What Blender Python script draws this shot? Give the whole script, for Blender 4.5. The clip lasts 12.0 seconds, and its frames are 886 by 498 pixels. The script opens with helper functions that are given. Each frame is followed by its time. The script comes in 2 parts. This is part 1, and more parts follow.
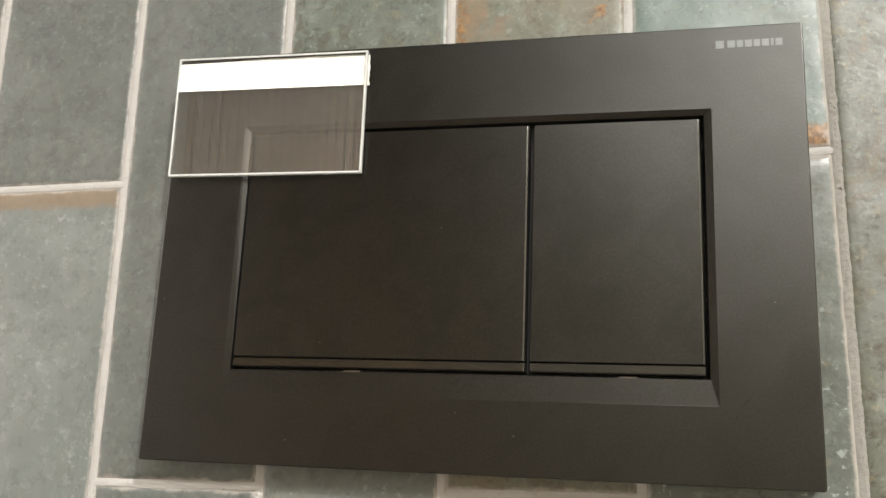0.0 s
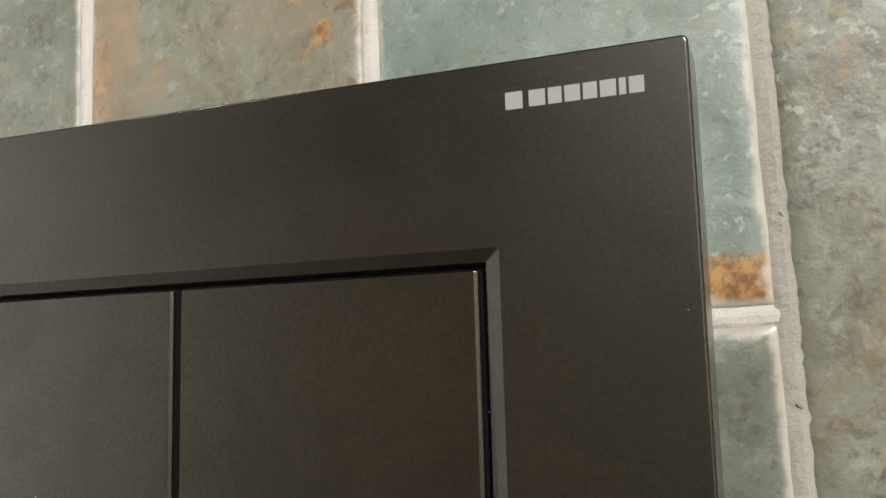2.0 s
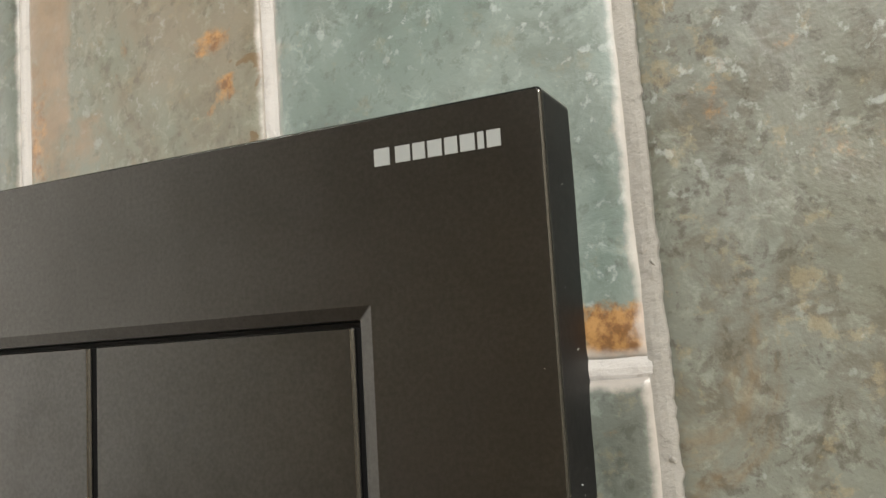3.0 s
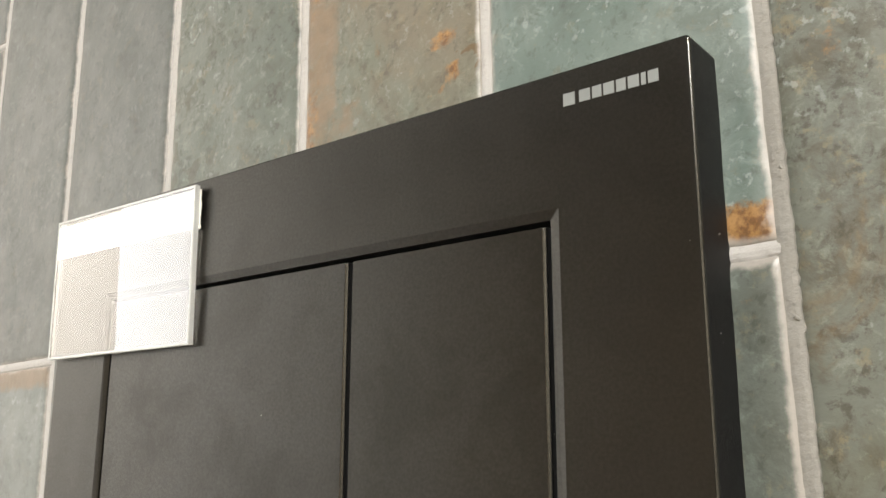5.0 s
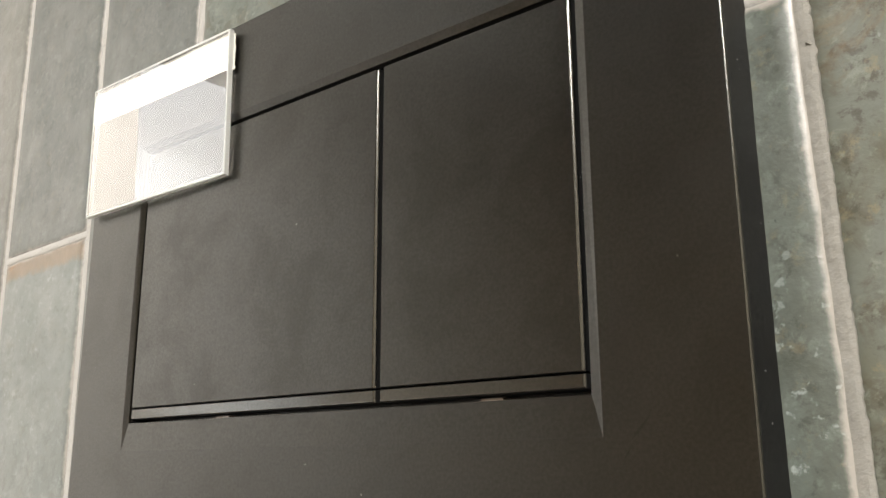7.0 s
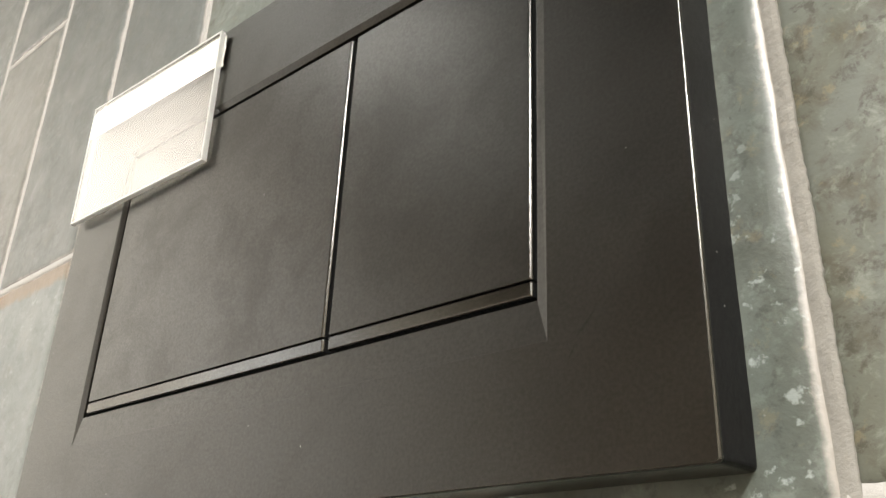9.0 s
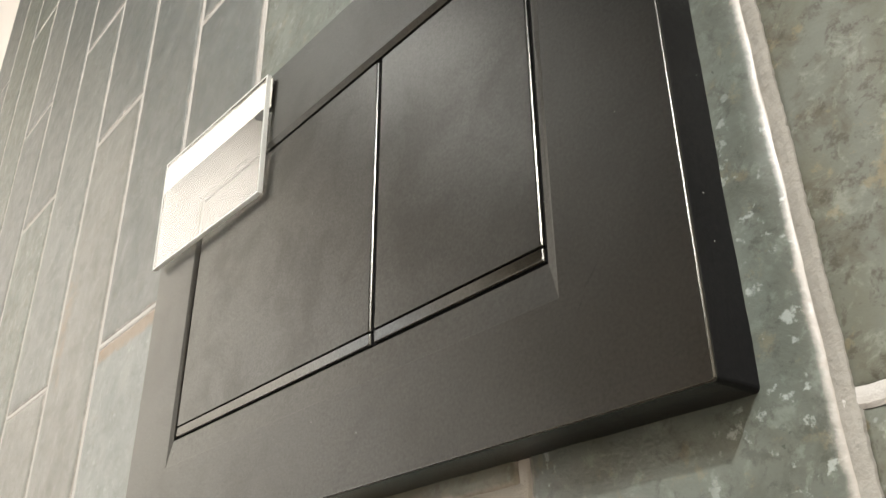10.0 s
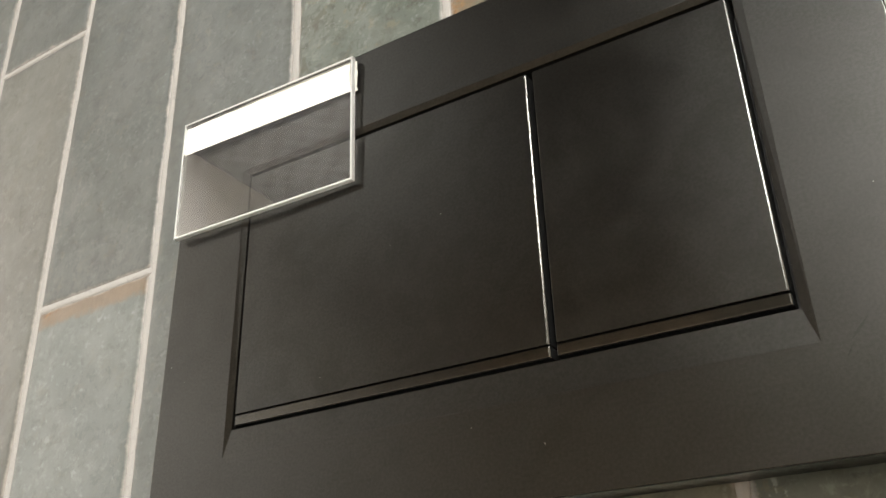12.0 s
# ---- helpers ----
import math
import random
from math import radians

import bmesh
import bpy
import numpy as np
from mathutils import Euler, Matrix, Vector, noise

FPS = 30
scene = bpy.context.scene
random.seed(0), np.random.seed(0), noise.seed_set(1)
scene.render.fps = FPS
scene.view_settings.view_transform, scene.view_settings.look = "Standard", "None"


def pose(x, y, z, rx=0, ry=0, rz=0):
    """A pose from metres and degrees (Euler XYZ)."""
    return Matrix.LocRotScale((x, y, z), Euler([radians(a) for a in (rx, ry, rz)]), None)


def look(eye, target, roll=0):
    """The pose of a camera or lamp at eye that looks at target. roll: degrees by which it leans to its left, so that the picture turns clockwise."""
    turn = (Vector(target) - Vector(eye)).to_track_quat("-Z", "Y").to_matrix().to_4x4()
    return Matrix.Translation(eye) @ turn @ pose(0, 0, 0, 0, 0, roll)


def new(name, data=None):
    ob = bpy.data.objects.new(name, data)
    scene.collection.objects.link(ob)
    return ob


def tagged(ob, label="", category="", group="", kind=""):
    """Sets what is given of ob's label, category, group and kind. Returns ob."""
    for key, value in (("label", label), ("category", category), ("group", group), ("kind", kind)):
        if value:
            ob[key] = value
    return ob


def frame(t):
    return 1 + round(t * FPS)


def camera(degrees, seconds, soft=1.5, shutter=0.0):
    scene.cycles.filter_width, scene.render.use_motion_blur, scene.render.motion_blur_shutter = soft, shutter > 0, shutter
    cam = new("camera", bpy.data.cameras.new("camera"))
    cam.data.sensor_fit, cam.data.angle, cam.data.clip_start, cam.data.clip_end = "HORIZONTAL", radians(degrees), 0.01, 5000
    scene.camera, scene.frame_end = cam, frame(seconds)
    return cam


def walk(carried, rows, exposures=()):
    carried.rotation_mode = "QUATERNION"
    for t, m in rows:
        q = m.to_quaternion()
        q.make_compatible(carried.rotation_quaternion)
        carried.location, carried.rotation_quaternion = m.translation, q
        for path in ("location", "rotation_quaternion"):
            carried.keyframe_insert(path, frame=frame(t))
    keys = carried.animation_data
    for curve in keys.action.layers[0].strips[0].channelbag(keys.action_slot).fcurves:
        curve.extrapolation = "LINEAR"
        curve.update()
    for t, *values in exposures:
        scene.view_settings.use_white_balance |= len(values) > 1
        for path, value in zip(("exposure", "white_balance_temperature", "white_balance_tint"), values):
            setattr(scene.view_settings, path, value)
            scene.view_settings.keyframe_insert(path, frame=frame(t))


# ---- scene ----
cam = camera(53.44, 12.0)
PATH = [
    (0, (0.06458, -0.31236, 0.92555), (-0.00073, -0.02725, 0.99222), 2.42),
    (0.5, (0.06658, -0.27622, 0.94069), (0.00193, 0.00800, 1.01168), 2.33),
    (1, (0.07223, -0.22869, 0.96134), (0.00753, 0.05589, 1.03084), 1.83),
    (1.5, (0.10171, -0.17972, 0.99988), (0.01434, 0.10311, 1.04861), 0.80),
    (2, (0.13263, -0.13970, 1.03069), (0.02874, 0.13897, 1.07009), -1.58),
    (2.5, (0.15452, -0.12737, 1.03899), (0.03575, 0.14554, 1.07656), -2.58),
    (2.7, (0.15942, -0.12521, 1.04116), (0.03770, 0.14689, 1.07502), -3.15),
    (4.3, (0.18343, -0.15392, 1.01881), (0.00461, 0.07953, 1.07822), -0.29),
    (4.5, (0.18260, -0.15724, 1.00950), (0.00273, 0.07451, 1.07224), -0.15),
    (5, (0.18846, -0.16276, 0.99790), (0.00521, 0.06530, 1.06432), 0.08),
    (5.5, (0.19014, -0.16819, 0.98008), (0.00512, 0.05763, 1.04918), 0.04),
    (6, (0.19106, -0.16993, 0.96294), (0.00686, 0.05545, 1.03557), 0.03),
    (6.5, (0.18728, -0.16904, 0.95070), (0.00295, 0.05632, 1.02308), -0.20),
    (7, (0.18258, -0.16430, 0.93729), (-0.00186, 0.06089, 1.00990), -0.27),
    (7.5, (0.17791, -0.15446, 0.92150), (-0.00774, 0.07016, 0.99278), -0.35),
    (7.7, (0.17534, -0.14920, 0.91499), (-0.01065, 0.07497, 0.98676), -0.33),
    (9.3, (0.18249, -0.12569, 0.88012), (-0.00178, 0.06965, 1.01387), 2.26),
    (9.5, (0.18370, -0.12231, 0.87374), (-0.00742, 0.06568, 1.00841), 1.61),
    (10, (0.19818, -0.12351, 0.86995), (-0.00321, 0.04996, 1.00905), -0.52),
    (10.5, (0.20052, -0.12369, 0.87048), (-0.00636, 0.04120, 1.01194), -4.29),
    (11, (0.19051, -0.12533, 0.86864), (-0.01782, 0.04030, 1.00708), -5.34),
    (11.5, (0.16216, -0.15012, 0.87114), (-0.02977, 0.03810, 1.00434), -4.02),
    (12, (0.11301, -0.20409, 0.87653), (-0.02333, 0.02738, 1.01008), -1.81),
]
walk(cam, [(t, look(eye, target, roll)) for t, eye, target, roll in PATH],
     ((0, 0.05), (1, 0.1), (1.5, 0.2), (2, 0.1), (2.7, 0.05), (7.7, 0.05), (9.3, 0.2), (9.5, 0.2), (10, 0.1), (11, -0.2), (11.5, -0.22), (12, -0.05)))

# ---------------------------------------------------------------- light
CEIL = 2.32
LEFT, RIGHT, BACK = -1.65, 1.75, -3.0
WALL_Y = 0.0134


def lamp(name, place, power, radius, colour):
    data = bpy.data.lights.new(name, "AREA")
    data.shape, data.size, data.energy, data.color = "DISK", 2 * radius, power, colour
    ob = new(name, data)
    ob.matrix_world = look(place, (place[0], place[1] + 0.001, 0))
    return ob


world = bpy.data.worlds.new("world")
scene.world = world
world.use_nodes = True
world.node_tree.nodes["Background"].inputs[0].default_value = (0.02, 0.02, 0.02, 1)
WARM = (1.0, 0.973, 0.926)
lamp("key_light", (1.12, -1.82, CEIL - 0.012), 126, 0.045, WARM)
lamp("rear_light", (0.43, -2.3, CEIL - 0.012), 52, 0.06, WARM)
lamp("second_light", (-1.14, -1.14, CEIL - 0.012), 6, 0.04, WARM)
# Added fill, no known fitting: brightens the west wall mirrored in the plate.
added_wall_fill = lamp("added_wall_fill", (-0.45, -1.2, CEIL - 0.02), 29, 0.04, WARM)
added_wall_fill.matrix_world = look((-0.45, -1.2, CEIL - 0.02), (LEFT, -1.0, 1.15))
added_wall_fill.data.spread = radians(98)


# ---------------------------------------------------------------- materials
class Nodes:
    def __init__(self, name):
        self.mat = bpy.data.materials.new(name)
        self.mat.use_nodes = True
        self.tree = self.mat.node_tree
        self.bsdf = self.tree.nodes["Principled BSDF"]

    def add(self, kind, **props):
        n = self.tree.nodes.new(kind)
        for key, value in props.items():
            if key == "operation":
                n.operation = value
            elif key == "data_type":
                n.data_type = value
            elif key == "blend_type":
                n.blend_type = value
            elif key == "attribute_name":
                n.attribute_name = value
            elif key == "feature":
                n.feature = value
        return n

    def link(self, a, b):
        self.tree.links.new(a, b)

    def put(self, socket, value):
        if hasattr(value, "is_output"):
            self.link(value, socket)
        else:
            socket.default_value = value

    def math(self, op, a, b=0.0, clamp=False):
        n = self.add("ShaderNodeMath", operation=op)
        n.use_clamp = clamp
        self.put(n.inputs[0], a)
        self.put(n.inputs[1], b)
        return n.outputs[0]

    def mix(self, f, a, b, blend="MIX"):
        n = self.add("ShaderNodeMix", data_type="RGBA", blend_type=blend)
        self.put(n.inputs[0], f)
        self.put(n.inputs[6], (*a, 1) if isinstance(a, tuple) else a)
        self.put(n.inputs[7], (*b, 1) if isinstance(b, tuple) else b)
        return n.outputs[2]

    def coords(self, spread=True, stretch=(1, 1, 1)):
        tc = self.add("ShaderNodeTexCoord").outputs["Object"]
        m = self.add("ShaderNodeMapping")
        m.inputs["Scale"].default_value = stretch
        self.link(tc, m.inputs[0])
        if spread:
            r = self.add("ShaderNodeObjectInfo").outputs["Random"]
            c = self.add("ShaderNodeCombineXYZ")
            self.link(self.math("MULTIPLY", r, 7.3), c.inputs[0])
            self.link(self.math("MULTIPLY", r, 3.1), c.inputs[1])
            self.link(self.math("MULTIPLY", r, 11.7), c.inputs[2])
            self.link(c.outputs[0], m.inputs["Location"])
        return m.outputs[0]

    def noise(self, co, scale, detail=4.0, rough=0.55, distort=0.0):
        n = self.add("ShaderNodeTexNoise")
        self.link(co, n.inputs["Vector"])
        n.inputs["Scale"].default_value = scale
        n.inputs["Detail"].default_value = detail
        n.inputs["Roughness"].default_value = rough
        n.inputs["Distortion"].default_value = distort
        return n.outputs["Fac"]

    def step(self, x, low, high):
        n = self.add("ShaderNodeMapRange")
        self.put(n.inputs[0], x)
        n.inputs[1].default_value, n.inputs[2].default_value = low, high
        n.interpolation_type = "SMOOTHSTEP"
        return n.outputs[0]

    def attribute(self, name):
        return self.add("ShaderNodeAttribute", attribute_name=name).outputs["Fac"]

    def bump(self, height, strength, distance, normal=None):
        n = self.add("ShaderNodeBump")
        n.inputs["Strength"].default_value = strength
        n.inputs["Distance"].default_value = distance
        self.link(height, n.inputs["Height"])
        if normal is not None:
            self.link(normal, n.inputs["Normal"])
        return n.outputs[0]

    def set(self, **values):
        for key, value in values.items():
            socket = self.bsdf.inputs[key.replace("_", " ")]
            self.put(socket, (*value, 1) if isinstance(value, tuple) and len(value) == 3 else value)
        return self


def slate(name, base, other, dark, stain=0.0, stain_colour=(0.17, 0.075, 0.018), pale=0.2, fleck=0.3, gloss=0.38, spot=0.0, spot_colour=(0.1, 0.066, 0.028)):
    """Cleft slate: two greys in clouds, darker flecks, rust stains, pale bloom, and grout film along the rim."""
    n = Nodes(name)
    co = n.coords(stretch=(1, 1, 0.6))
    fine = n.coords()
    c = n.mix(n.step(n.noise(co, 24, 5, 0.62, 0.5), 0.38, 0.62), base, other)
    low = tuple(0.62 * v for v in dark)
    c = n.mix(n.math("MULTIPLY", n.step(n.noise(fine, 80, 7, 0.7, 0.5), 0.46, 0.66), 0.35 + 0.5 * fleck), c, dark)
    c = n.mix(n.math("MULTIPLY", n.step(n.noise(fine, 230, 5, 0.72, 0.3), 0.52, 0.64), 0.25 + 0.5 * fleck), c, low)
    light = tuple(1.7 * v for v in other)
    c = n.mix(n.math("MULTIPLY", n.step(n.noise(fine, 190, 6, 0.72, 0.4), 0.52, 0.68), 0.2 + 0.55 * fleck), c, light)
    ochre = n.math("MULTIPLY", n.step(n.noise(fine, 160, 5, 0.7), 0.56, 0.66), 0.6 * fleck)
    c = n.mix(ochre, c, (0.2, 0.165, 0.095))
    bloom = n.math("MULTIPLY", n.step(n.noise(fine, 300, 4, 0.6, 0.2), 0.58, 0.68), n.step(n.noise(co, 22, 2), 0.4, 0.58))
    c = n.mix(n.math("MULTIPLY", bloom, pale), c, (0.38, 0.43, 0.42))
    if stain:
        patch = n.step(n.noise(co, 40, 7, 0.68, 0.9), 0.63 - 0.16 * stain, 0.74 - 0.1 * stain)
        tone = n.mix(n.step(n.noise(fine, 210, 4, 0.7), 0.4, 0.62), stain_colour, tuple(1.7 * v for v in stain_colour))
        c = n.mix(n.math("MULTIPLY", patch, min(1.0, 0.5 + 0.4 * stain)), c, tone)
    if spot:
        blot = n.math("MULTIPLY", n.step(n.noise(fine, 88, 4, 0.6, 0.6), 0.585, 0.625), n.step(n.noise(co, 30, 3), 0.4, 0.56))
        c = n.mix(n.math("MULTIPLY", blot, spot), c, n.mix(n.noise(fine, 200, 4), tuple(0.8 * v for v in spot_colour), tuple(1.3 * v for v in spot_colour)))
    tan = n.math("ADD", n.attribute("tan"), n.math("MULTIPLY", n.noise(fine, 130, 6, 0.7), 0.9))
    c = n.mix(n.math("MULTIPLY", n.step(tan, 0.84, 1.2), 0.8), c, n.mix(n.noise(fine, 240, 4), (0.14, 0.098, 0.06), (0.23, 0.165, 0.105)))
    rust = n.attribute("rust")
    rusty = n.mix(n.step(n.noise(fine, 330, 5, 0.7), 0.38, 0.62), (0.12, 0.055, 0.016), (0.29, 0.16, 0.055))
    c = n.mix(n.step(n.math("ADD", rust, n.math("MULTIPLY", n.noise(fine, 260, 5, 0.7), 0.9)), 0.84, 1.14), c, rusty)
    rim = n.math("ADD", n.attribute("rim"), n.math("MULTIPLY", n.noise(fine, 160, 5, 0.65), 0.9))
    c = n.mix(n.math("MULTIPLY", n.step(rim, 1.05, 1.5), 0.7), c, (0.4, 0.37, 0.34))
    n.set(Base_Color=c, Roughness=n.math("ADD", gloss - 0.12, n.math("MULTIPLY", n.noise(fine, 90, 4), 0.3)))
    relief = n.bump(n.noise(fine, 75, 8, 0.66, 0.4), 0.3, 0.001)
    relief = n.bump(n.noise(fine, 420, 4, 0.7), 0.32, 0.0003, relief)
    n.link(relief, n.bsdf.inputs["Normal"])
    return n.mat


SLATE = {
    "grey": slate("slate_grey", (0.088, 0.098, 0.09), (0.108, 0.116, 0.108), (0.06, 0.066, 0.06), pale=0.1, fleck=0.2, spot=0.3, spot_colour=(0.06, 0.062, 0.055)),
    "plain": slate("slate_plain", (0.105, 0.115, 0.106), (0.128, 0.137, 0.126), (0.08, 0.085, 0.077), pale=0.2, fleck=0.22, spot=0.3, spot_colour=(0.07, 0.07, 0.06)),
    "green": slate("slate_green", (0.095, 0.112, 0.095), (0.125, 0.14, 0.12), (0.058, 0.058, 0.04), pale=0.3, fleck=0.45, spot=0.55, spot_colour=(0.06, 0.056, 0.034)),
    "teal": slate("slate_teal", (0.1, 0.135, 0.12), (0.15, 0.185, 0.168), (0.075, 0.09, 0.078), pale=0.5, fleck=0.32),
    "speckled": slate("slate_speckled", (0.082, 0.094, 0.082), (0.108, 0.125, 0.112), (0.05, 0.056, 0.044), pale=0.55, fleck=0.45, gloss=0.31),
    "pale": slate("slate_pale", (0.13, 0.146, 0.138), (0.16, 0.175, 0.166), (0.105, 0.113, 0.104), pale=0.25, fleck=0.14),
    "beige": slate("slate_beige", (0.118, 0.12, 0.106), (0.138, 0.142, 0.128), (0.09, 0.086, 0.07), pale=0.1, fleck=0.12),
    "olive": slate("slate_olive", (0.142, 0.125, 0.09), (0.125, 0.136, 0.108), (0.092, 0.08, 0.052), stain=0.16, stain_colour=(0.12, 0.07, 0.025), pale=0.2, fleck=0.4, spot=0.85),
    "brown": slate("slate_brown", (0.094, 0.098, 0.073), (0.114, 0.124, 0.106), (0.056, 0.049, 0.03), stain=0.2, stain_colour=(0.085, 0.06, 0.03), pale=0.4, fleck=0.75),
}


def grout_material(name, low, high):
    n = Nodes(name)
    co = n.coords(False)
    c = n.mix(n.noise(co, 60, 5), low, high)
    c = n.mix(n.math("MULTIPLY", n.step(n.noise(co, 400, 4, 0.7), 0.55, 0.7), 0.5), c, tuple(0.8 * v for v in low))
    n.set(Base_Color=c, Roughness=0.85)
    n.link(n.bump(n.noise(co, 500, 6, 0.7), 0.7, 0.0008), n.bsdf.inputs["Normal"])
    return n.mat


def plaster(name, a, b, rough=0.7):
    n = Nodes(name)
    co = n.coords(False)
    n.set(Base_Color=n.mix(n.noise(co, 3, 6), a, b), Roughness=rough)
    n.link(n.bump(n.noise(co, 180, 4), 0.25, 0.001), n.bsdf.inputs["Normal"])
    return n.mat


def satin_black(name, rough, tint=(0.0032, 0.0028, 0.0022), grain=0.3, smudge=0.025, ior=1.48, touch=0.2):
    """Fine-grained black plastic with finger marks that change its gloss."""
    n = Nodes(name)
    co = n.coords(False)
    smear = n.noise(co, 45, 7, 0.7, 0.3)
    n.tree.nodes.remove(n.bsdf)
    body, gloss = n.add("ShaderNodeBsdfDiffuse"), n.add("ShaderNodeBsdfGlossy")
    n.put(body.inputs["Color"], n.mix(smear, tint, tuple(1.5 * v for v in tint)))
    gloss.distribution = "BECKMANN"
    sheen = n.step(n.noise(co, 1150, 5, 0.7), 0.3, 0.7)
    marks = n.math("MULTIPLY", n.step(n.noise(co, 40, 6, 0.62, 0.5), 0.44, 0.66), touch)
    bright = n.mix(sheen, (0.76, 0.757, 0.712), (1.0, 0.995, 0.94))
    n.put(gloss.inputs["Color"], n.mix(marks, bright, (0.5, 0.49, 0.45)))
    r = n.math("ADD", rough - smudge / 2, n.math("MULTIPLY", n.step(smear, 0.3, 0.7), smudge))
    n.put(gloss.inputs["Roughness"], n.math("ADD", r, n.math("MULTIPLY", n.step(n.noise(co, 900, 4, 0.7), 0.35, 0.65), 0.02)))
    bump = n.bump(n.noise(co, 2900, 3, 0.65), grain, 0.00013)
    facing = n.add("ShaderNodeFresnel")
    facing.inputs["IOR"].default_value = ior
    both = n.add("ShaderNodeMixShader")
    n.link(facing.outputs[0], both.inputs[0])
    n.link(body.outputs[0], both.inputs[1])
    n.link(gloss.outputs[0], both.inputs[2])
    for node in (body, gloss, facing):
        n.link(bump, node.inputs["Normal"])
    n.link(both.outputs[0], n.tree.nodes["Material Output"].inputs["Surface"])
    return n.mat


def plain(name, colour, rough, **more):
    n = Nodes(name)
    co = n.coords(False)
    n.set(Base_Color=n.mix(n.noise(co, 90, 4), colour, tuple(0.88 * v for v in colour)), Roughness=rough, **more)
    return n.mat


GROUT = grout_material("grout", (0.365, 0.355, 0.338), (0.465, 0.455, 0.44))
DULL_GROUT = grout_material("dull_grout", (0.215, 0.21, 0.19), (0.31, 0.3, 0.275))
BLACK = satin_black("satin_black_plastic", 0.37, smudge=0.03, grain=0.22)
BUTTON = satin_black("satin_black_button", 0.335, smudge=0.045, grain=0.16, touch=0.36)
GLOSSY = satin_black("gloss_black_trim", 0.14, grain=0.02, smudge=0.02, ior=1.62)
SIDE = satin_black("dull_black_side", 0.55, (0.0085, 0.0086, 0.01), ior=1.13)
EDGE = satin_black("polished_black_edge", 0.235, (0.004, 0.004, 0.004), grain=0.0, smudge=0.01, ior=1.8)
DEEP = plain("deep_black_plastic", (0.006, 0.006, 0.006), 0.6)
PRINT = plain("light_grey_print", (0.195, 0.21, 0.205), 0.55)
TAPE = plain("white_adhesive_tape", (0.76, 0.76, 0.7), 0.6)
FROST = plain("frosted_acrylic_edge", (0.8, 0.82, 0.81), 0.35, Transmission_Weight=0.4)
CLIP = plain("worn_plastic_clip", (0.12, 0.09, 0.07), 0.35)
DUST = plain("pale_dust", (0.2, 0.2, 0.19), 0.9)
PAINT = plaster("off_white_paint", (0.69, 0.655, 0.615), (0.73, 0.695, 0.655))


def ceiling_board():
    """Dark boards with rows of pale and dark blotches."""
    n = Nodes("dark_ceiling_board")
    co = n.coords(False)
    sheet = n.add("ShaderNodeSeparateXYZ")
    n.link(co, sheet.inputs[0])
    wave = [n.math("SINE", n.math("MULTIPLY", sheet.outputs[k], 70.0)) for k in (0, 1)]
    grid = n.math("ADD", n.math("MULTIPLY", n.math("MULTIPLY", wave[0], wave[1]), 0.22), n.noise(co, 9, 5, 0.65))
    n.set(Base_Color=n.mix(n.step(grid, 0.3, 0.75), (0.052, 0.06, 0.073), (0.185, 0.2, 0.23)), Roughness=0.6)
    return n.mat


CEILING = ceiling_board()
BROWN = plaster("brown_wall_finish", (0.34, 0.307, 0.247), (0.39, 0.352, 0.286))
TAUPE = plaster("taupe_paint", (0.6, 0.56, 0.5), (0.66, 0.62, 0.56))
FLOOR = plaster("brown_floor_finish", (0.085, 0.062, 0.042), (0.115, 0.086, 0.06), 0.5)


def panelling():
    n = Nodes("brown_wood_panelling")
    co = n.coords(False, (1, 1, 0.04))
    n.set(Base_Color=n.mix(n.step(n.noise(co, 16, 5, 0.6), 0.35, 0.65), (0.74, 0.58, 0.4), (0.85, 0.69, 0.5)), Roughness=0.5)
    return n.mat


PANEL = panelling()
GLOW = plain("daylight_beyond_door", (0.8, 0.8, 0.8), 0.8, Emission_Color=(0.97, 0.98, 1.0), Emission_Strength=2.15)


def acrylic():
    """Clear sheet with a faint streaky film left on it."""
    n = Nodes("clear_acrylic")
    streak = n.noise(n.coords(False, (1, 1, 0.03)), 170, 3, 0.5)
    blot = n.noise(n.coords(False), 90, 3, 0.5)
    film = n.math("ADD", n.math("MULTIPLY", n.step(streak, 0.35, 0.65), 0.006), n.math("MULTIPLY", n.step(blot, 0.6, 0.75), 0.02))
    n.set(Base_Color=(0.96, 0.95, 0.93), Roughness=0.0, IOR=1.72, Transmission_Weight=n.math("SUBTRACT", 0.984, film))
    return n.mat


ACRYLIC = acrylic()


# ---------------------------------------------------------------- mesh helpers
def part(name, bm, material, parent=None, label="", at=None, smooth=False):
    """Links a bmesh as one mesh object, under a thing or a part."""
    bmesh.ops.recalc_face_normals(bm, faces=bm.faces)
    me = bpy.data.meshes.new(name)
    bm.to_mesh(me)
    bm.free()
    for m in material if isinstance(material, (list, tuple)) else (material,):
        me.materials.append(m)
    if smooth:
        me.shade_smooth()
    ob = new(name, me)
    if parent is not None:
        ob.parent = parent
    if at is not None:
        ob.location = at
    return tagged(ob, label)


def ring(x0, x1, z0, z1, y, r=0.0003, n=4):
    """A rectangle in the wall's plane with rounded corners, as a closed loop of points."""
    out = []
    for cx, cz, a0 in ((x1 - r, z1 - r, 0), (x0 + r, z1 - r, 90), (x0 + r, z0 + r, 180), (x1 - r, z0 + r, 270)):
        for k in range(n + 1):
            a = radians(a0 + 90 * k / n)
            out.append((cx + r * math.cos(a), y, cz + r * math.sin(a)))
    return out


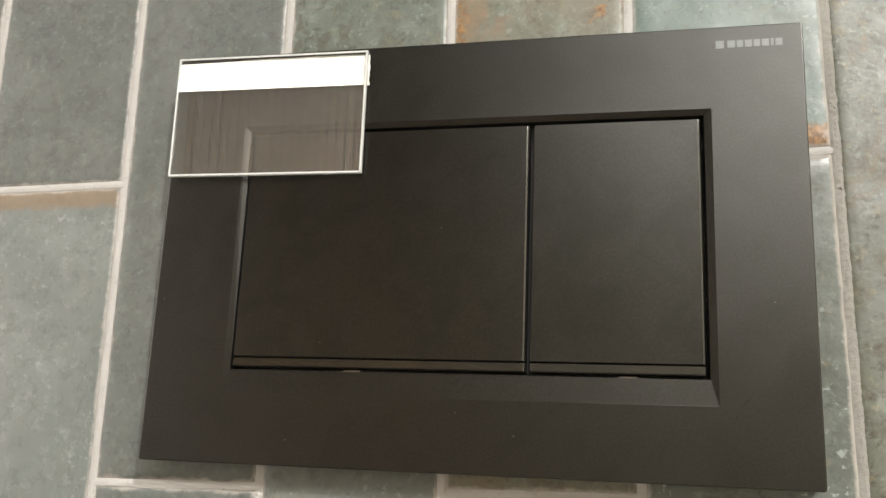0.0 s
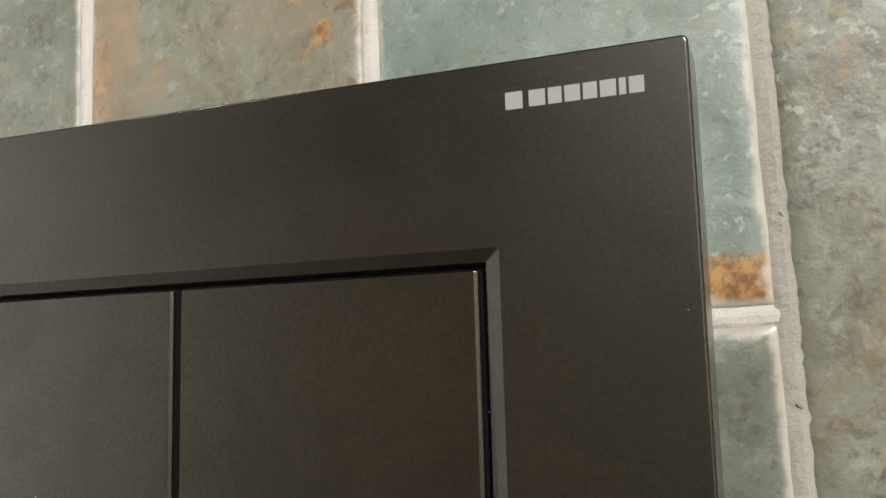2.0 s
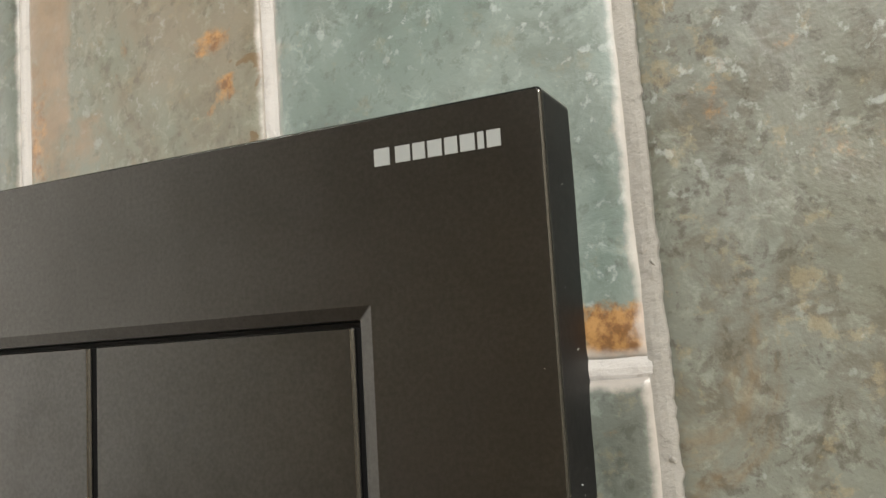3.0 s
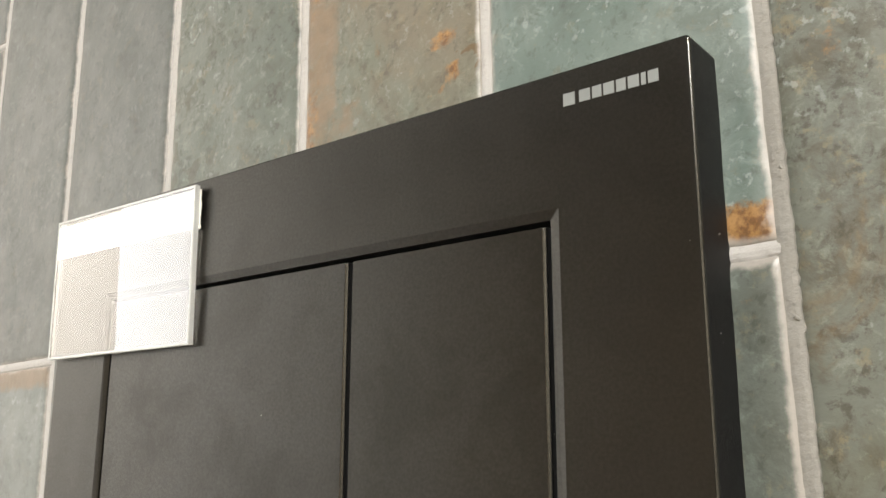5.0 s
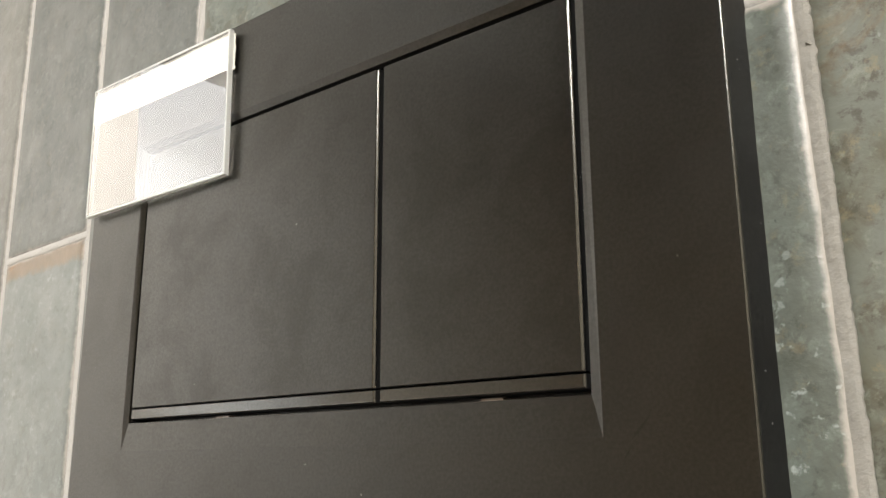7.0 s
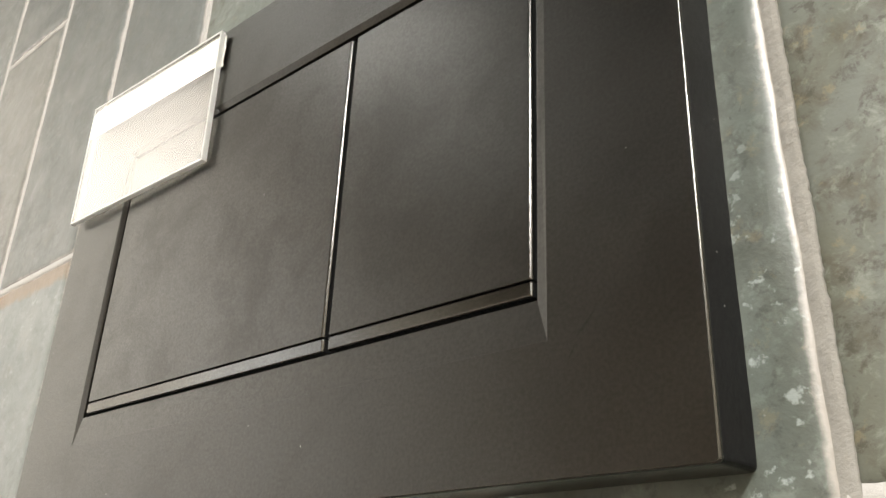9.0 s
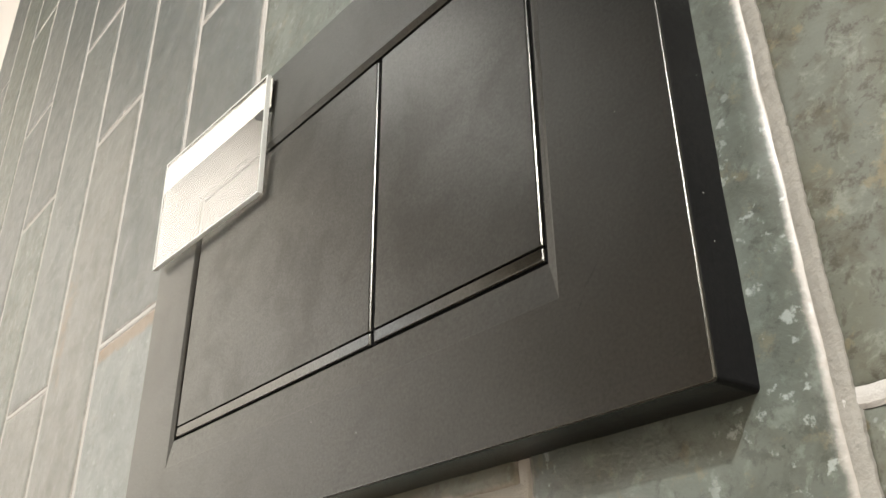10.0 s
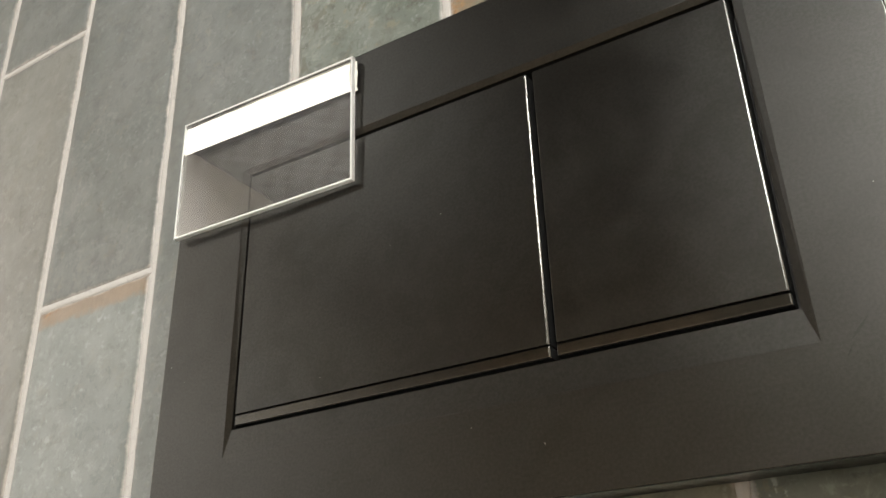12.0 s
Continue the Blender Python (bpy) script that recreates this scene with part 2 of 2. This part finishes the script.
def loft(bm, loops, cap_first=False, cap_last=False, slot=None):
    """Joins loops of equal length by quads; slot(k) gives the material of band k."""
    rows = [[bm.verts.new(p) for p in loop] for loop in loops]
    for k, (a, b) in enumerate(zip(rows, rows[1:])):
        for i in range(len(a)):
            j = (i + 1) % len(a)
            f = bm.faces.new((a[i], a[j], b[j], b[i]))
            f.material_index = slot(k) if slot else 0
    if cap_first:
        bm.faces.new(rows[0])
    if cap_last:
        bm.faces.new(rows[-1])
    return bm


def block(x0, x1, y0, y1, z0, z1, soft=0.0):
    bm = bmesh.new()
    bmesh.ops.create_cube(bm, size=1)
    for v in bm.verts:
        v.co = ((x0 + x1) / 2 + v.co.x * (x1 - x0), (y0 + y1) / 2 + v.co.y * (y1 - y0), (z0 + z1) / 2 + v.co.z * (z1 - z0))
    if soft:
        bmesh.ops.bevel(bm, geom=bm.edges[:], offset=soft, segments=2, affect="EDGES", profile=0.7)
    return bm


def structure(name, bm, material, label, parent=None):
    return tagged(part(name, bm, material, parent, label), kind="structure")


# ---------------------------------------------------------------- room shell
TILED_LEFT, TILED_RIGHT = -0.757, 0.7
DOOR_NEAR, DOOR_FAR, DOOR_TOP = -1.045, -1.6, 1.97
wall_north = structure("wall_north", block(LEFT, RIGHT, 0.0165, 0.14, 0, CEIL), PAINT, "painted wall behind the slate tiling")
wall_west = structure("wall_west", block(LEFT - 0.12, LEFT, DOOR_NEAR, 0.14, 0, CEIL), PAINT, "off-white painted side wall with a doorway")
part("wall_part", block(LEFT - 0.12, LEFT, BACK, DOOR_FAR, 0, CEIL), TAUPE, wall_west, "taupe painted wall part")
part("lintel", block(LEFT - 0.12, LEFT, DOOR_FAR, DOOR_NEAR, DOOR_TOP, CEIL), PAINT, wall_west)
structure("wall_east", block(RIGHT, RIGHT + 0.12, BACK, 0.14, 0, CEIL), BROWN, "plain brownish side wall")
structure("wall_south", block(LEFT - 0.12, RIGHT + 0.12, BACK - 0.12, BACK, 0, CEIL), BROWN, "plain brownish wall facing the tiles")
structure("floor", block(LEFT - 0.12, RIGHT + 0.12, BACK - 0.12, 0.14, -0.1, 0), FLOOR, "plain brown floor")
structure("ceiling", block(LEFT - 0.12, RIGHT + 0.12, BACK - 0.12, 0.14, CEIL, CEIL + 0.1), CEILING, "dark blue-grey ceiling boards")
panel = structure("wall_panel", block(LEFT, -0.6, BACK, BACK + 0.02, 0, CEIL), BROWN, "light brown vertical wood panelling")
for k in range(27):
    x = LEFT + 0.004 + 0.0385 * k
    part("slat", block(x, x + 0.027, BACK + 0.0202, BACK + 0.032, 0.002, CEIL - 0.002, 0.003), PANEL, panel)
structure("backdrop", block(LEFT - 0.5, LEFT - 0.45, -2.6, -0.3, 0.0, CEIL), GLOW, "bright white light beyond the doorway")

# ---------------------------------------------------------------- flush plate
plate = tagged(new("flush_plate"), "matt black plastic flush plate mounted on slate tiles", "flush plate")
plate.location = (0, 0, 1.0)


def frame_mesh():
    x, z = 0.123, 0.082
    rings = [ring(-x, x, -z, z, WALL_Y + 0.0012, 0.0012), ring(-x, x, -z, z, 0.006, 0.0011)]
    for k in range(13):  # the rounded front edge
        f, g = 1 - math.cos(radians(7.5 * k)), math.sin(radians(7.5 * k))
        rings.append(ring(-x + 0.0006 * f, x - 0.0006 * f, -z + 0.0005 * f, z - 0.0005 * f, 0.0006 * (1 - g), 0.001 - 0.0003 * f))
    rings += [
        ring(-0.0912, 0.0905, -0.0566, 0.0501, 0.0, 0.0003),
        ring(-0.0911, 0.0904, -0.0565, 0.05, 0.00003, 0.0003),
        ring(-0.0886, 0.0879, -0.0477, 0.0478, 0.001, 0.0003),
        ring(-0.0885, 0.0878, -0.0476, 0.0477, 0.0014, 0.0003),
        ring(-0.0885, 0.0878, -0.0476, 0.0477, 0.0085, 0.0003),
    ]
    bm = loft(bmesh.new(), rings, slot=lambda k: 3 if k < 2 else 1 if k < 13 else 2 if k == 18 else 0)
    for v in bm.verts:  # the front edge stands a little lower than the back
        if v.co.z < -0.075:
            v.co.z -= 0.0008 * max(0.0, 1 - v.co.y / 0.012)
    for v in bm.verts:
        if abs(v.co.y - 0.001) < 1e-6 and v.co.z > 0.047:
            v.co.y = 0.0008
    for v in bm.verts:  # the lower slope is gentler than the other three
        if abs(v.co.y - 0.001) < 1e-6 and v.co.z < 0:
            v.co.y = 0.00055
    return bm


part("frame", frame_mesh(), [BLACK, EDGE, DEEP, SIDE], plate)
part("tray", block(-0.0895, 0.0895, 0.0078, 0.0105, -0.0495, 0.0495), DEEP, plate, "deep black backing behind the buttons")


def button(name, x0, x1, label):
    """A push button: a satin panel with polished edges over a glossy strip."""
    z0, z1 = -0.0427, 0.0466
    rings = [ring(x0, x1, z0, z1, 0.0072, 0.0003)]
    for k in range(13):  # the polished edge, rounder on the side by the small gap
        f, g = 1 - math.cos(radians(7.5 * k)), math.sin(radians(7.5 * k))
        rings.append(ring(x0 + 0.0003 * f, x1 - 0.001 * f, z0 + 0.0003 * f, z1 - 0.0003 * f, 0.00155 - 0.00085 * g, 0.0003))
    panel = part(name, loft(bmesh.new(), rings, True, True, slot=lambda k: 2 if k == 0 else 1 if k < 12 else 0), [BUTTON, EDGE, DEEP], plate, label)
    part("trim_strip", loft(bmesh.new(), [
        ring(x0, x1, -0.0464, -0.0431, 0.0072, 0.0002),
        ring(x0, x1, -0.0464, -0.0431, 0.0013, 0.0002),
        ring(x0 + 0.00004, x1 - 0.0001, -0.04634, -0.04313, 0.00112, 0.0002),
        ring(x0 + 0.00009, x1 - 0.00025, -0.04622, -0.04316, 0.00096, 0.0002),
        ring(x0 + 0.00016, x1 - 0.00042, -0.04606, -0.04319, 0.00085, 0.0002),
        ring(x0 + 0.00025, x1 - 0.0006, -0.04585, -0.04323, 0.0008, 0.0002),
    ], True, True, slot=lambda k: 2 if k == 0 else 1 if k < 5 else 0), [GLOSSY, EDGE, DEEP], panel, "glossy black strip")
    return panel


button("large_button", -0.0879, 0.0244, "wide satin black flush button")
button("small_button", 0.0262, 0.0865, "narrow satin black flush button")
for cx in (-0.0405, 0.0604):
    part("clip", block(cx - 0.0032, cx + 0.0032, 0.0025, 0.0062, -0.0479, -0.0469, 0.0003), CLIP, plate, "small worn plastic clip")


def maker_mark():
    """A small square with seven upright blocks beside it."""
    mark = part("maker_mark", block(0.0926, 0.0956, -0.00012, 0.0002, 0.0733, 0.0763), PRINT, plate, "light grey printed square")
    x = 0.0967
    for w in (0.0028, 0.0023, 0.0026, 0.0023, 0.0026, 0.0011, 0.0024):
        part("mark_block", block(x, x + w, -0.00012, 0.0002, 0.0734, 0.0762), PRINT, mark)
        x += w + 0.0005
    return mark


maker_mark()



def scuff_mesh(x0, z0, x1, z1, wide):
    """A slim mark that tapers at both ends."""
    bm = bmesh.new()
    along = Vector((x1 - x0, 0, z1 - z0))
    across = Vector((-along.z, 0, along.x)).normalized() * wide / 2
    sides = ([], [])
    for k in range(9):
        f = k / 8
        mid = Vector((x0, -0.00003, z0)) + along * f
        swell = math.sin(math.pi * f) * (1 + 0.3 * noise.noise(mid * 900))
        for row, sign in zip(sides, (1, -1)):
            row.append(bm.verts.new(mid + sign * swell * across + Vector((0, 0, 1e-6 * sign))))
    for k in range(8):
        bm.faces.new((sides[0][k], sides[0][k + 1], sides[1][k + 1], sides[1][k]))
    return bm


SCUFF = satin_black("scuffed_black_plastic", 0.4, (0.003, 0.0027, 0.0022), ior=1.42)
part("scuff", scuff_mesh(0.0964, -0.0578, 0.1014, -0.0524, 0.0006), SCUFF, plate, "dull dark scuff")
part("scuff", scuff_mesh(0.0952, -0.061, 0.0966, -0.0588, 0.0004), SCUFF, plate)

# ---------------------------------------------------------------- acrylic card on the plate
CARD_W, CARD_H = 0.0812, 0.0507
card = tagged(new("acrylic_card"), "clear acrylic card with white tape stuck on the black plate", "card")
card.matrix_world = pose(-0.081, -0.0027, 1.0542, 1.2, 0, 1.3)


def card_rim(x0, x1, z0, z1):
    return block(x0, x1, -0.00092, 0.00092, z0, z1, 0.0002)


pane = part("pane", block(-CARD_W / 2 + 0.0008, CARD_W / 2 - 0.0008, -0.00085, 0.00085, -CARD_H / 2 + 0.0008, CARD_H / 2 - 0.0008), ACRYLIC, card)
pane.visible_shadow = False
w, h, e = CARD_W / 2, CARD_H / 2, 0.0008
for box in ((-w, w, -h, -h + e), (-w, w, h - e, h), (-w, -w + e, -h + e, h - e), (w - e, w, -h + e, h - e)):
    part("edge", card_rim(*box), FROST, card, "frosted whitish edge")


def tape_mesh():
    """A strip of tape behind the card, its right end torn."""
    rng = random.Random(4)
    bm = bmesh.new()
    n, z0, z1 = 16, h - 0.0141, h - 0.0012
    front, back = [], []
    outline = [(-w + 0.0008, z0 + 0.0001), (-w + 0.0008, z1 - 0.0009), (-w + 0.024, z1 - 0.0005), (-w + 0.036, z1)]
    for k in range(n + 1):
        outline.append((w + 0.0007 + rng.uniform(-0.0002, 0.0003), z1 + (z0 - z1) * k / n))
    for x, z in outline:
        front.append(bm.verts.new((x, 0.00095, z)))
        back.append(bm.verts.new((x, 0.00112, z)))
    bm.faces.new(front)
    bm.faces.new(back)
    for i in range(len(front)):
        j = (i + 1) % len(front)
        bm.faces.new((front[i], front[j], back[j], back[i]))
    return bm


part("tape", tape_mesh(), TAPE, card, "white adhesive tape with a torn end")

# ---------------------------------------------------------------- slate tiles and grout, last
PITCH, LENGTH, JOINT, LEAN_GRID = 0.0717, 0.2852, 0.0031, radians(1.15)
ORIGIN = Vector((0.063, WALL_Y, 1.0))


def grid_place(u, v):
    """From the tiling's own upright to the wall."""
    c, s = math.cos(LEAN_GRID), math.sin(LEAN_GRID)
    return Vector((ORIGIN.x + c * u - s * v, WALL_Y, 1.0 + s * u + c * v))


def tile_mesh(width, length, seed, near, rust=(), tan=(), film=(1.0, 1.0)):
    """A cleft slate tile: a wavy face, a worn rim and a body behind it."""
    bm = bmesh.new()
    rim_layer, rust_layer, tan_layer = (bm.verts.layers.float.new(k) for k in ("rim", "rust", "tan"))
    step = 0.0035 if near else 0.012
    us = [-width / 2, -width / 2 + 0.0007, -width / 2 + 0.002] + list(np.linspace(-width / 2 + 0.005, width / 2 - 0.005, max(3, int(width / step)))) + [width / 2 - 0.002, width / 2 - 0.0007, width / 2]
    vs = [-length / 2, -length / 2 + 0.0007, -length / 2 + 0.002] + list(np.linspace(-length / 2 + 0.005, length / 2 - 0.005, max(4, int(length / step)))) + [length / 2 - 0.002, length / 2 - 0.0007, length / 2]
    rows = []
    tilt = random.Random(seed)
    tu, tv = tilt.uniform(-0.003, 0.003), tilt.uniform(-0.001, 0.001)
    for v in vs:
        row = []
        for u in us:
            d = min(width / 2 - abs(u), length / 2 - abs(v))
            p = Vector((u * 60, v * 45, seed * 9.7))
            y = (0.0006 * noise.noise(p) + 0.00025 * noise.noise(p * 3.1)) * min(1.0, d / 0.008) + tu * u + tv * v
            y += 0.0009 * max(0.0, 1 - d / 0.0021) ** 2
            side = 0.0003 * noise.noise(Vector((v * 90, u * 60, seed * 3.3 + (2 if u > 0 else 0))))
            du = side if abs(u) > width / 2 - 0.0022 else 0
            dv = 0.0006 * noise.noise(Vector((u * 120, seed * 5.1, 4 if v > 0 else 0))) if abs(v) > length / 2 - 0.0022 else 0
            w_ = bm.verts.new((u + du, y, v + dv))
            w_[rim_layer] = film[0 if u < 0 else 1] * max(0.0, 1 - d / (0.0042 if film[1] <= 1 else 0.0048))
            for ru, rv, wu, wv, much in rust:
                w_[rust_layer] = max(w_[rust_layer], much * max(0.0, 1 - max(abs(u - ru) / wu, abs(v - rv) / wv) ** 2))
            for ru, rv, wu, wv, much in tan:
                w_[tan_layer] = max(w_[tan_layer], much * max(0.0, 1 - max(abs(u - ru) / wu, abs(v - rv) / wv) ** 2))
            row.append(w_)
        rows.append(row)
    for a, b in zip(rows, rows[1:]):
        for i in range(len(a) - 1):
            bm.faces.new((a[i], a[i + 1], b[i + 1], b[i]))
    edge = rows[0] + [r[-1] for r in rows[1:]] + rows[-1][-2::-1] + [r[0] for r in rows[-2:0:-1]]
    behind = [bm.verts.new((p.co.x, 0.0035, p.co.z)) for p in edge]
    for i in range(len(edge)):
        j = (i + 1) % len(edge)
        bm.faces.new((edge[i], behind[i], behind[j], edge[j]))
    return bm


def joint_mesh(length, seed, fine, bulge, drop=0.0):
    """A strip of grout along z with ragged sides; drop: how far the tile beside it lies back."""
    bm = bmesh.new()
    n = max(2, int(length / (0.0007 if fine and drop else 0.0011 if fine else 0.006)))
    rows = []
    for k in range(n + 1):
        z = -length / 2 + length * k / n
        a = 0.0014 + 0.0003 * noise.noise(Vector((z * 330, seed, 0))) + 0.0002 * noise.noise(Vector((z * 70, seed, 1)))
        b = 0.0014 + 0.0003 * noise.noise(Vector((z * 330, seed, 5))) + 0.0002 * noise.noise(Vector((z * 70, seed, 6)))
        top = 0.0003 - bulge + 0.0003 * noise.noise(Vector((z * 120, seed, 9)))
        if drop:  # a flat, broken ridge with a ragged side
            b += 0.0004 * noise.noise(Vector((z * 160, seed, 13))) + 0.00035 * noise.noise(Vector((z * 700, seed, 14)))
            lift = [0.00022 * noise.noise(Vector((z * 520, seed, 20 + k))) for k in range(3)]
            rows.append([bm.verts.new(p) for p in ((-a - 0.0008, 0.0006, z), (-a * 0.8, top + 0.0002 + lift[0], z), (0.0002, top + lift[1], z), (b * 0.92, top + 0.0001 + lift[2], z), (b + 0.0003, 0.0012 + drop, z))])
            continue
        rows.append([bm.verts.new(p) for p in ((-a - 0.0005, 0.0009, z), (-a * 0.55, top + 0.00015, z), (0, top, z), (b * 0.75, top + 0.0001, z), (b + 0.0004 + drop, 0.0009 + drop, z))])
    for a, b in zip(rows, rows[1:]):
        for i in range(4):
            bm.faces.new((a[i], a[i + 1], b[i + 1], b[i]))
    return bm


SPECIAL = {  # column, row: kind of slate
    (0, 0): "speckled", (0, 1): "teal", (-1, 0): "teal", (-1, 1): "olive", (-2, 0): "plain", (-2, 1): "green",
    (-3, 1): "grey", (-3, 2): "grey", (-4, 0): "pale", (-4, 1): "grey", (-5, 1): "beige", (-5, 2): "grey", (-6, 1): "plain", (-6, 0): "beige", (-5, 0): "beige", (1, 1): "brown", (1, 0): "brown", (-1, 2): "olive",
}
RUST = {  # column, row: x, z, half sizes and strength of rust patches
    (0, 1): ((0.1291, 1.043, 0.016, 0.0062, 0.95),),
    (-1, 1): (
        (0.0513, 1.0977, 0.0042, 0.0055, 0.8), (0.0478, 1.1089, 0.0075, 0.0045, 0.75), (0.045, 1.0918, 0.005, 0.003, 0.6),
        (-0.0065, 1.095, 0.009, 0.03, 0.55), (-0.005, 1.16, 0.007, 0.05, 0.55), (0.03, 1.135, 0.008, 0.004, 0.6), (0.012, 1.12, 0.004, 0.004, 0.5),
    ),
    (1, 1): ((0.1569, 1.0862, 0.006, 0.005, 0.5), (0.146, 1.079, 0.008, 0.012, 0.42), (0.165, 1.07, 0.02, 0.008, 0.42)),
    (0, 0): ((0.129, 1.027, 0.006, 0.003, 0.5),),
    (-4, 0): ((-0.214, 1.0265, 0.018, 0.004, 0.55),),
    (-2, 1): ((-0.0125, 1.1, 0.0025, 0.006, 0.7),),
}
TAN = {  # column, row: the same for pale brown stains
    (-4, 0): ((-0.186, 1.0275, 0.06, 0.0095, 0.95),),
    (-1, 1): ((-0.002, 1.12, 0.014, 0.06, 0.75), (0.006, 1.094, 0.02, 0.012, 0.6)),
    (0, 1): ((0.1291, 1.044, 0.03, 0.011, 0.5),),
    (-5, 1): ((-0.29, 1.06, 0.02, 0.06, 0.6),),
}
SET_BACK = 0.0005  # the column beside the plate lies deeper
pick = random.Random(11)
first = math.floor((TILED_LEFT - ORIGIN.x) / PITCH) + 1
last = int((TILED_RIGHT - ORIGIN.x) / PITCH)
turned = Matrix.Rotation(-LEAN_GRID, 4, "Y")
for col in range(first, last):
    start = 0.036 if col % 2 == 0 else -0.0885
    for row in range(-3, 6):
        v0 = start + (row - 1) * LENGTH
        v1 = v0 + LENGTH
        v0, v1 = max(v0, -0.985), min(v1, CEIL - 1.02)
        if v1 - v0 < 0.03:
            continue
        kind = SPECIAL.get((col, row)) or pick.choice(("grey", "plain", "grey", "green", "plain", "teal"))
        near = -6 < col < 3 and 0 <= row <= 2
        width, length = PITCH - JOINT, v1 - v0 - JOINT
        middle = grid_place((col + 0.5) * PITCH, (v0 + v1) / 2)
        if col == 0:  # reaches a little further to its rough joint
            width += 0.001
            middle.x += 0.0005
        rust, tan = ([(x - middle.x, z - middle.z, wu, wv, much) for x, z, wu, wv, much in marks.get((col, row), ())] for marks in (RUST, TAN))
        film = (1.0, 1.2) if col == 0 else (0.0, 1.0) if col == 1 else (1.0, 1.0)
        tile = part("tile", tile_mesh(width, length, col * 13 + row * 7 + 3, near, rust, tan, film), SLATE[kind], wall_north, smooth=True)
        back = Vector((0, SET_BACK if col == 1 else 0.0, 0))
        tile.matrix_world = Matrix.Translation(middle + back) @ turned
        if -0.9 < v0:
            j = part("grout_joint", joint_mesh(PITCH, col * 3.7 + row, near, 0.0), GROUT, wall_north)
            j.matrix_world = Matrix.Translation(grid_place((col + 0.5) * PITCH, v0)) @ turned @ Matrix.Rotation(radians(90), 4, "Y")
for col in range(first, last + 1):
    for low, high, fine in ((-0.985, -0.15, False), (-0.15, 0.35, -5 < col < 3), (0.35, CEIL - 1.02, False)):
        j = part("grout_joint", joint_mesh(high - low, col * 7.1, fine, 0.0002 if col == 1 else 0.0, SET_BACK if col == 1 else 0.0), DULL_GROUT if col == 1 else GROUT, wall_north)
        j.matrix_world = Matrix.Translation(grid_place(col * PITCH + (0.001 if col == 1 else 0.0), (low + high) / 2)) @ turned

rng_crumb = random.Random(8)
for z in (1.0525, 1.0215):  # crumbs of grout along the rough joint
    bm = bmesh.new()
    bmesh.ops.create_icosphere(bm, subdivisions=2, radius=0.0007)
    for v in bm.verts:
        v.co *= 1 + 0.7 * noise.noise(v.co * 1500 + Vector((z * 90, 0, 0)))
        v.co.z *= 1.8
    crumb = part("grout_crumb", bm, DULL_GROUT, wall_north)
    crumb.matrix_world = Matrix.Translation(Vector((0.0013, 0.0002, 0)) + grid_place(PITCH, z - 1.0)) @ Matrix.Rotation(rng_crumb.uniform(-0.8, 0.8), 4, "Y") @ Matrix.Scale(rng_crumb.uniform(0.4, 0.65), 4)

# ---------------------------------------------------------------- dust
def dust_mesh():
    """Pale specks on the plate's face, along its edges and in the gaps."""
    rng = random.Random(21)
    bm = bmesh.new()
    spots = [(rng.uniform(-0.12, 0.121), -0.00004, rng.uniform(-0.08, 0.08)) for _ in range(14)]
    spots = [p for p in spots if not (-0.092 < p[0] < 0.092 and -0.058 < p[2] < 0.051)]
    spots += [(rng.uniform(-0.085, 0.085), 0.0006, rng.uniform(-0.04, 0.045)) for _ in range(5)]
    spots += [(0.0871, rng.uniform(0.0012, 0.003), rng.uniform(-0.04, 0.046)) for _ in range(14)]
    spots += [(0.1231, rng.uniform(0.004, 0.0125), rng.uniform(-0.07, 0.078)) for _ in range(9)]
    for x, y, z in spots:
        r = rng.uniform(0.00006, 0.00016)
        m = Matrix.Translation((x, y, 1.0 + z)) @ Matrix.Rotation(rng.uniform(0, 3), 4, "Y") @ Matrix.Diagonal((r * rng.uniform(1, 2.4), r * 0.5, r, 1))
        bmesh.ops.create_icosphere(bm, subdivisions=1, radius=1, matrix=m)
    return bm


tagged(part("dust", dust_mesh(), DUST, None, "pale dust specks on the black plate"), category="dust", kind="stuff")
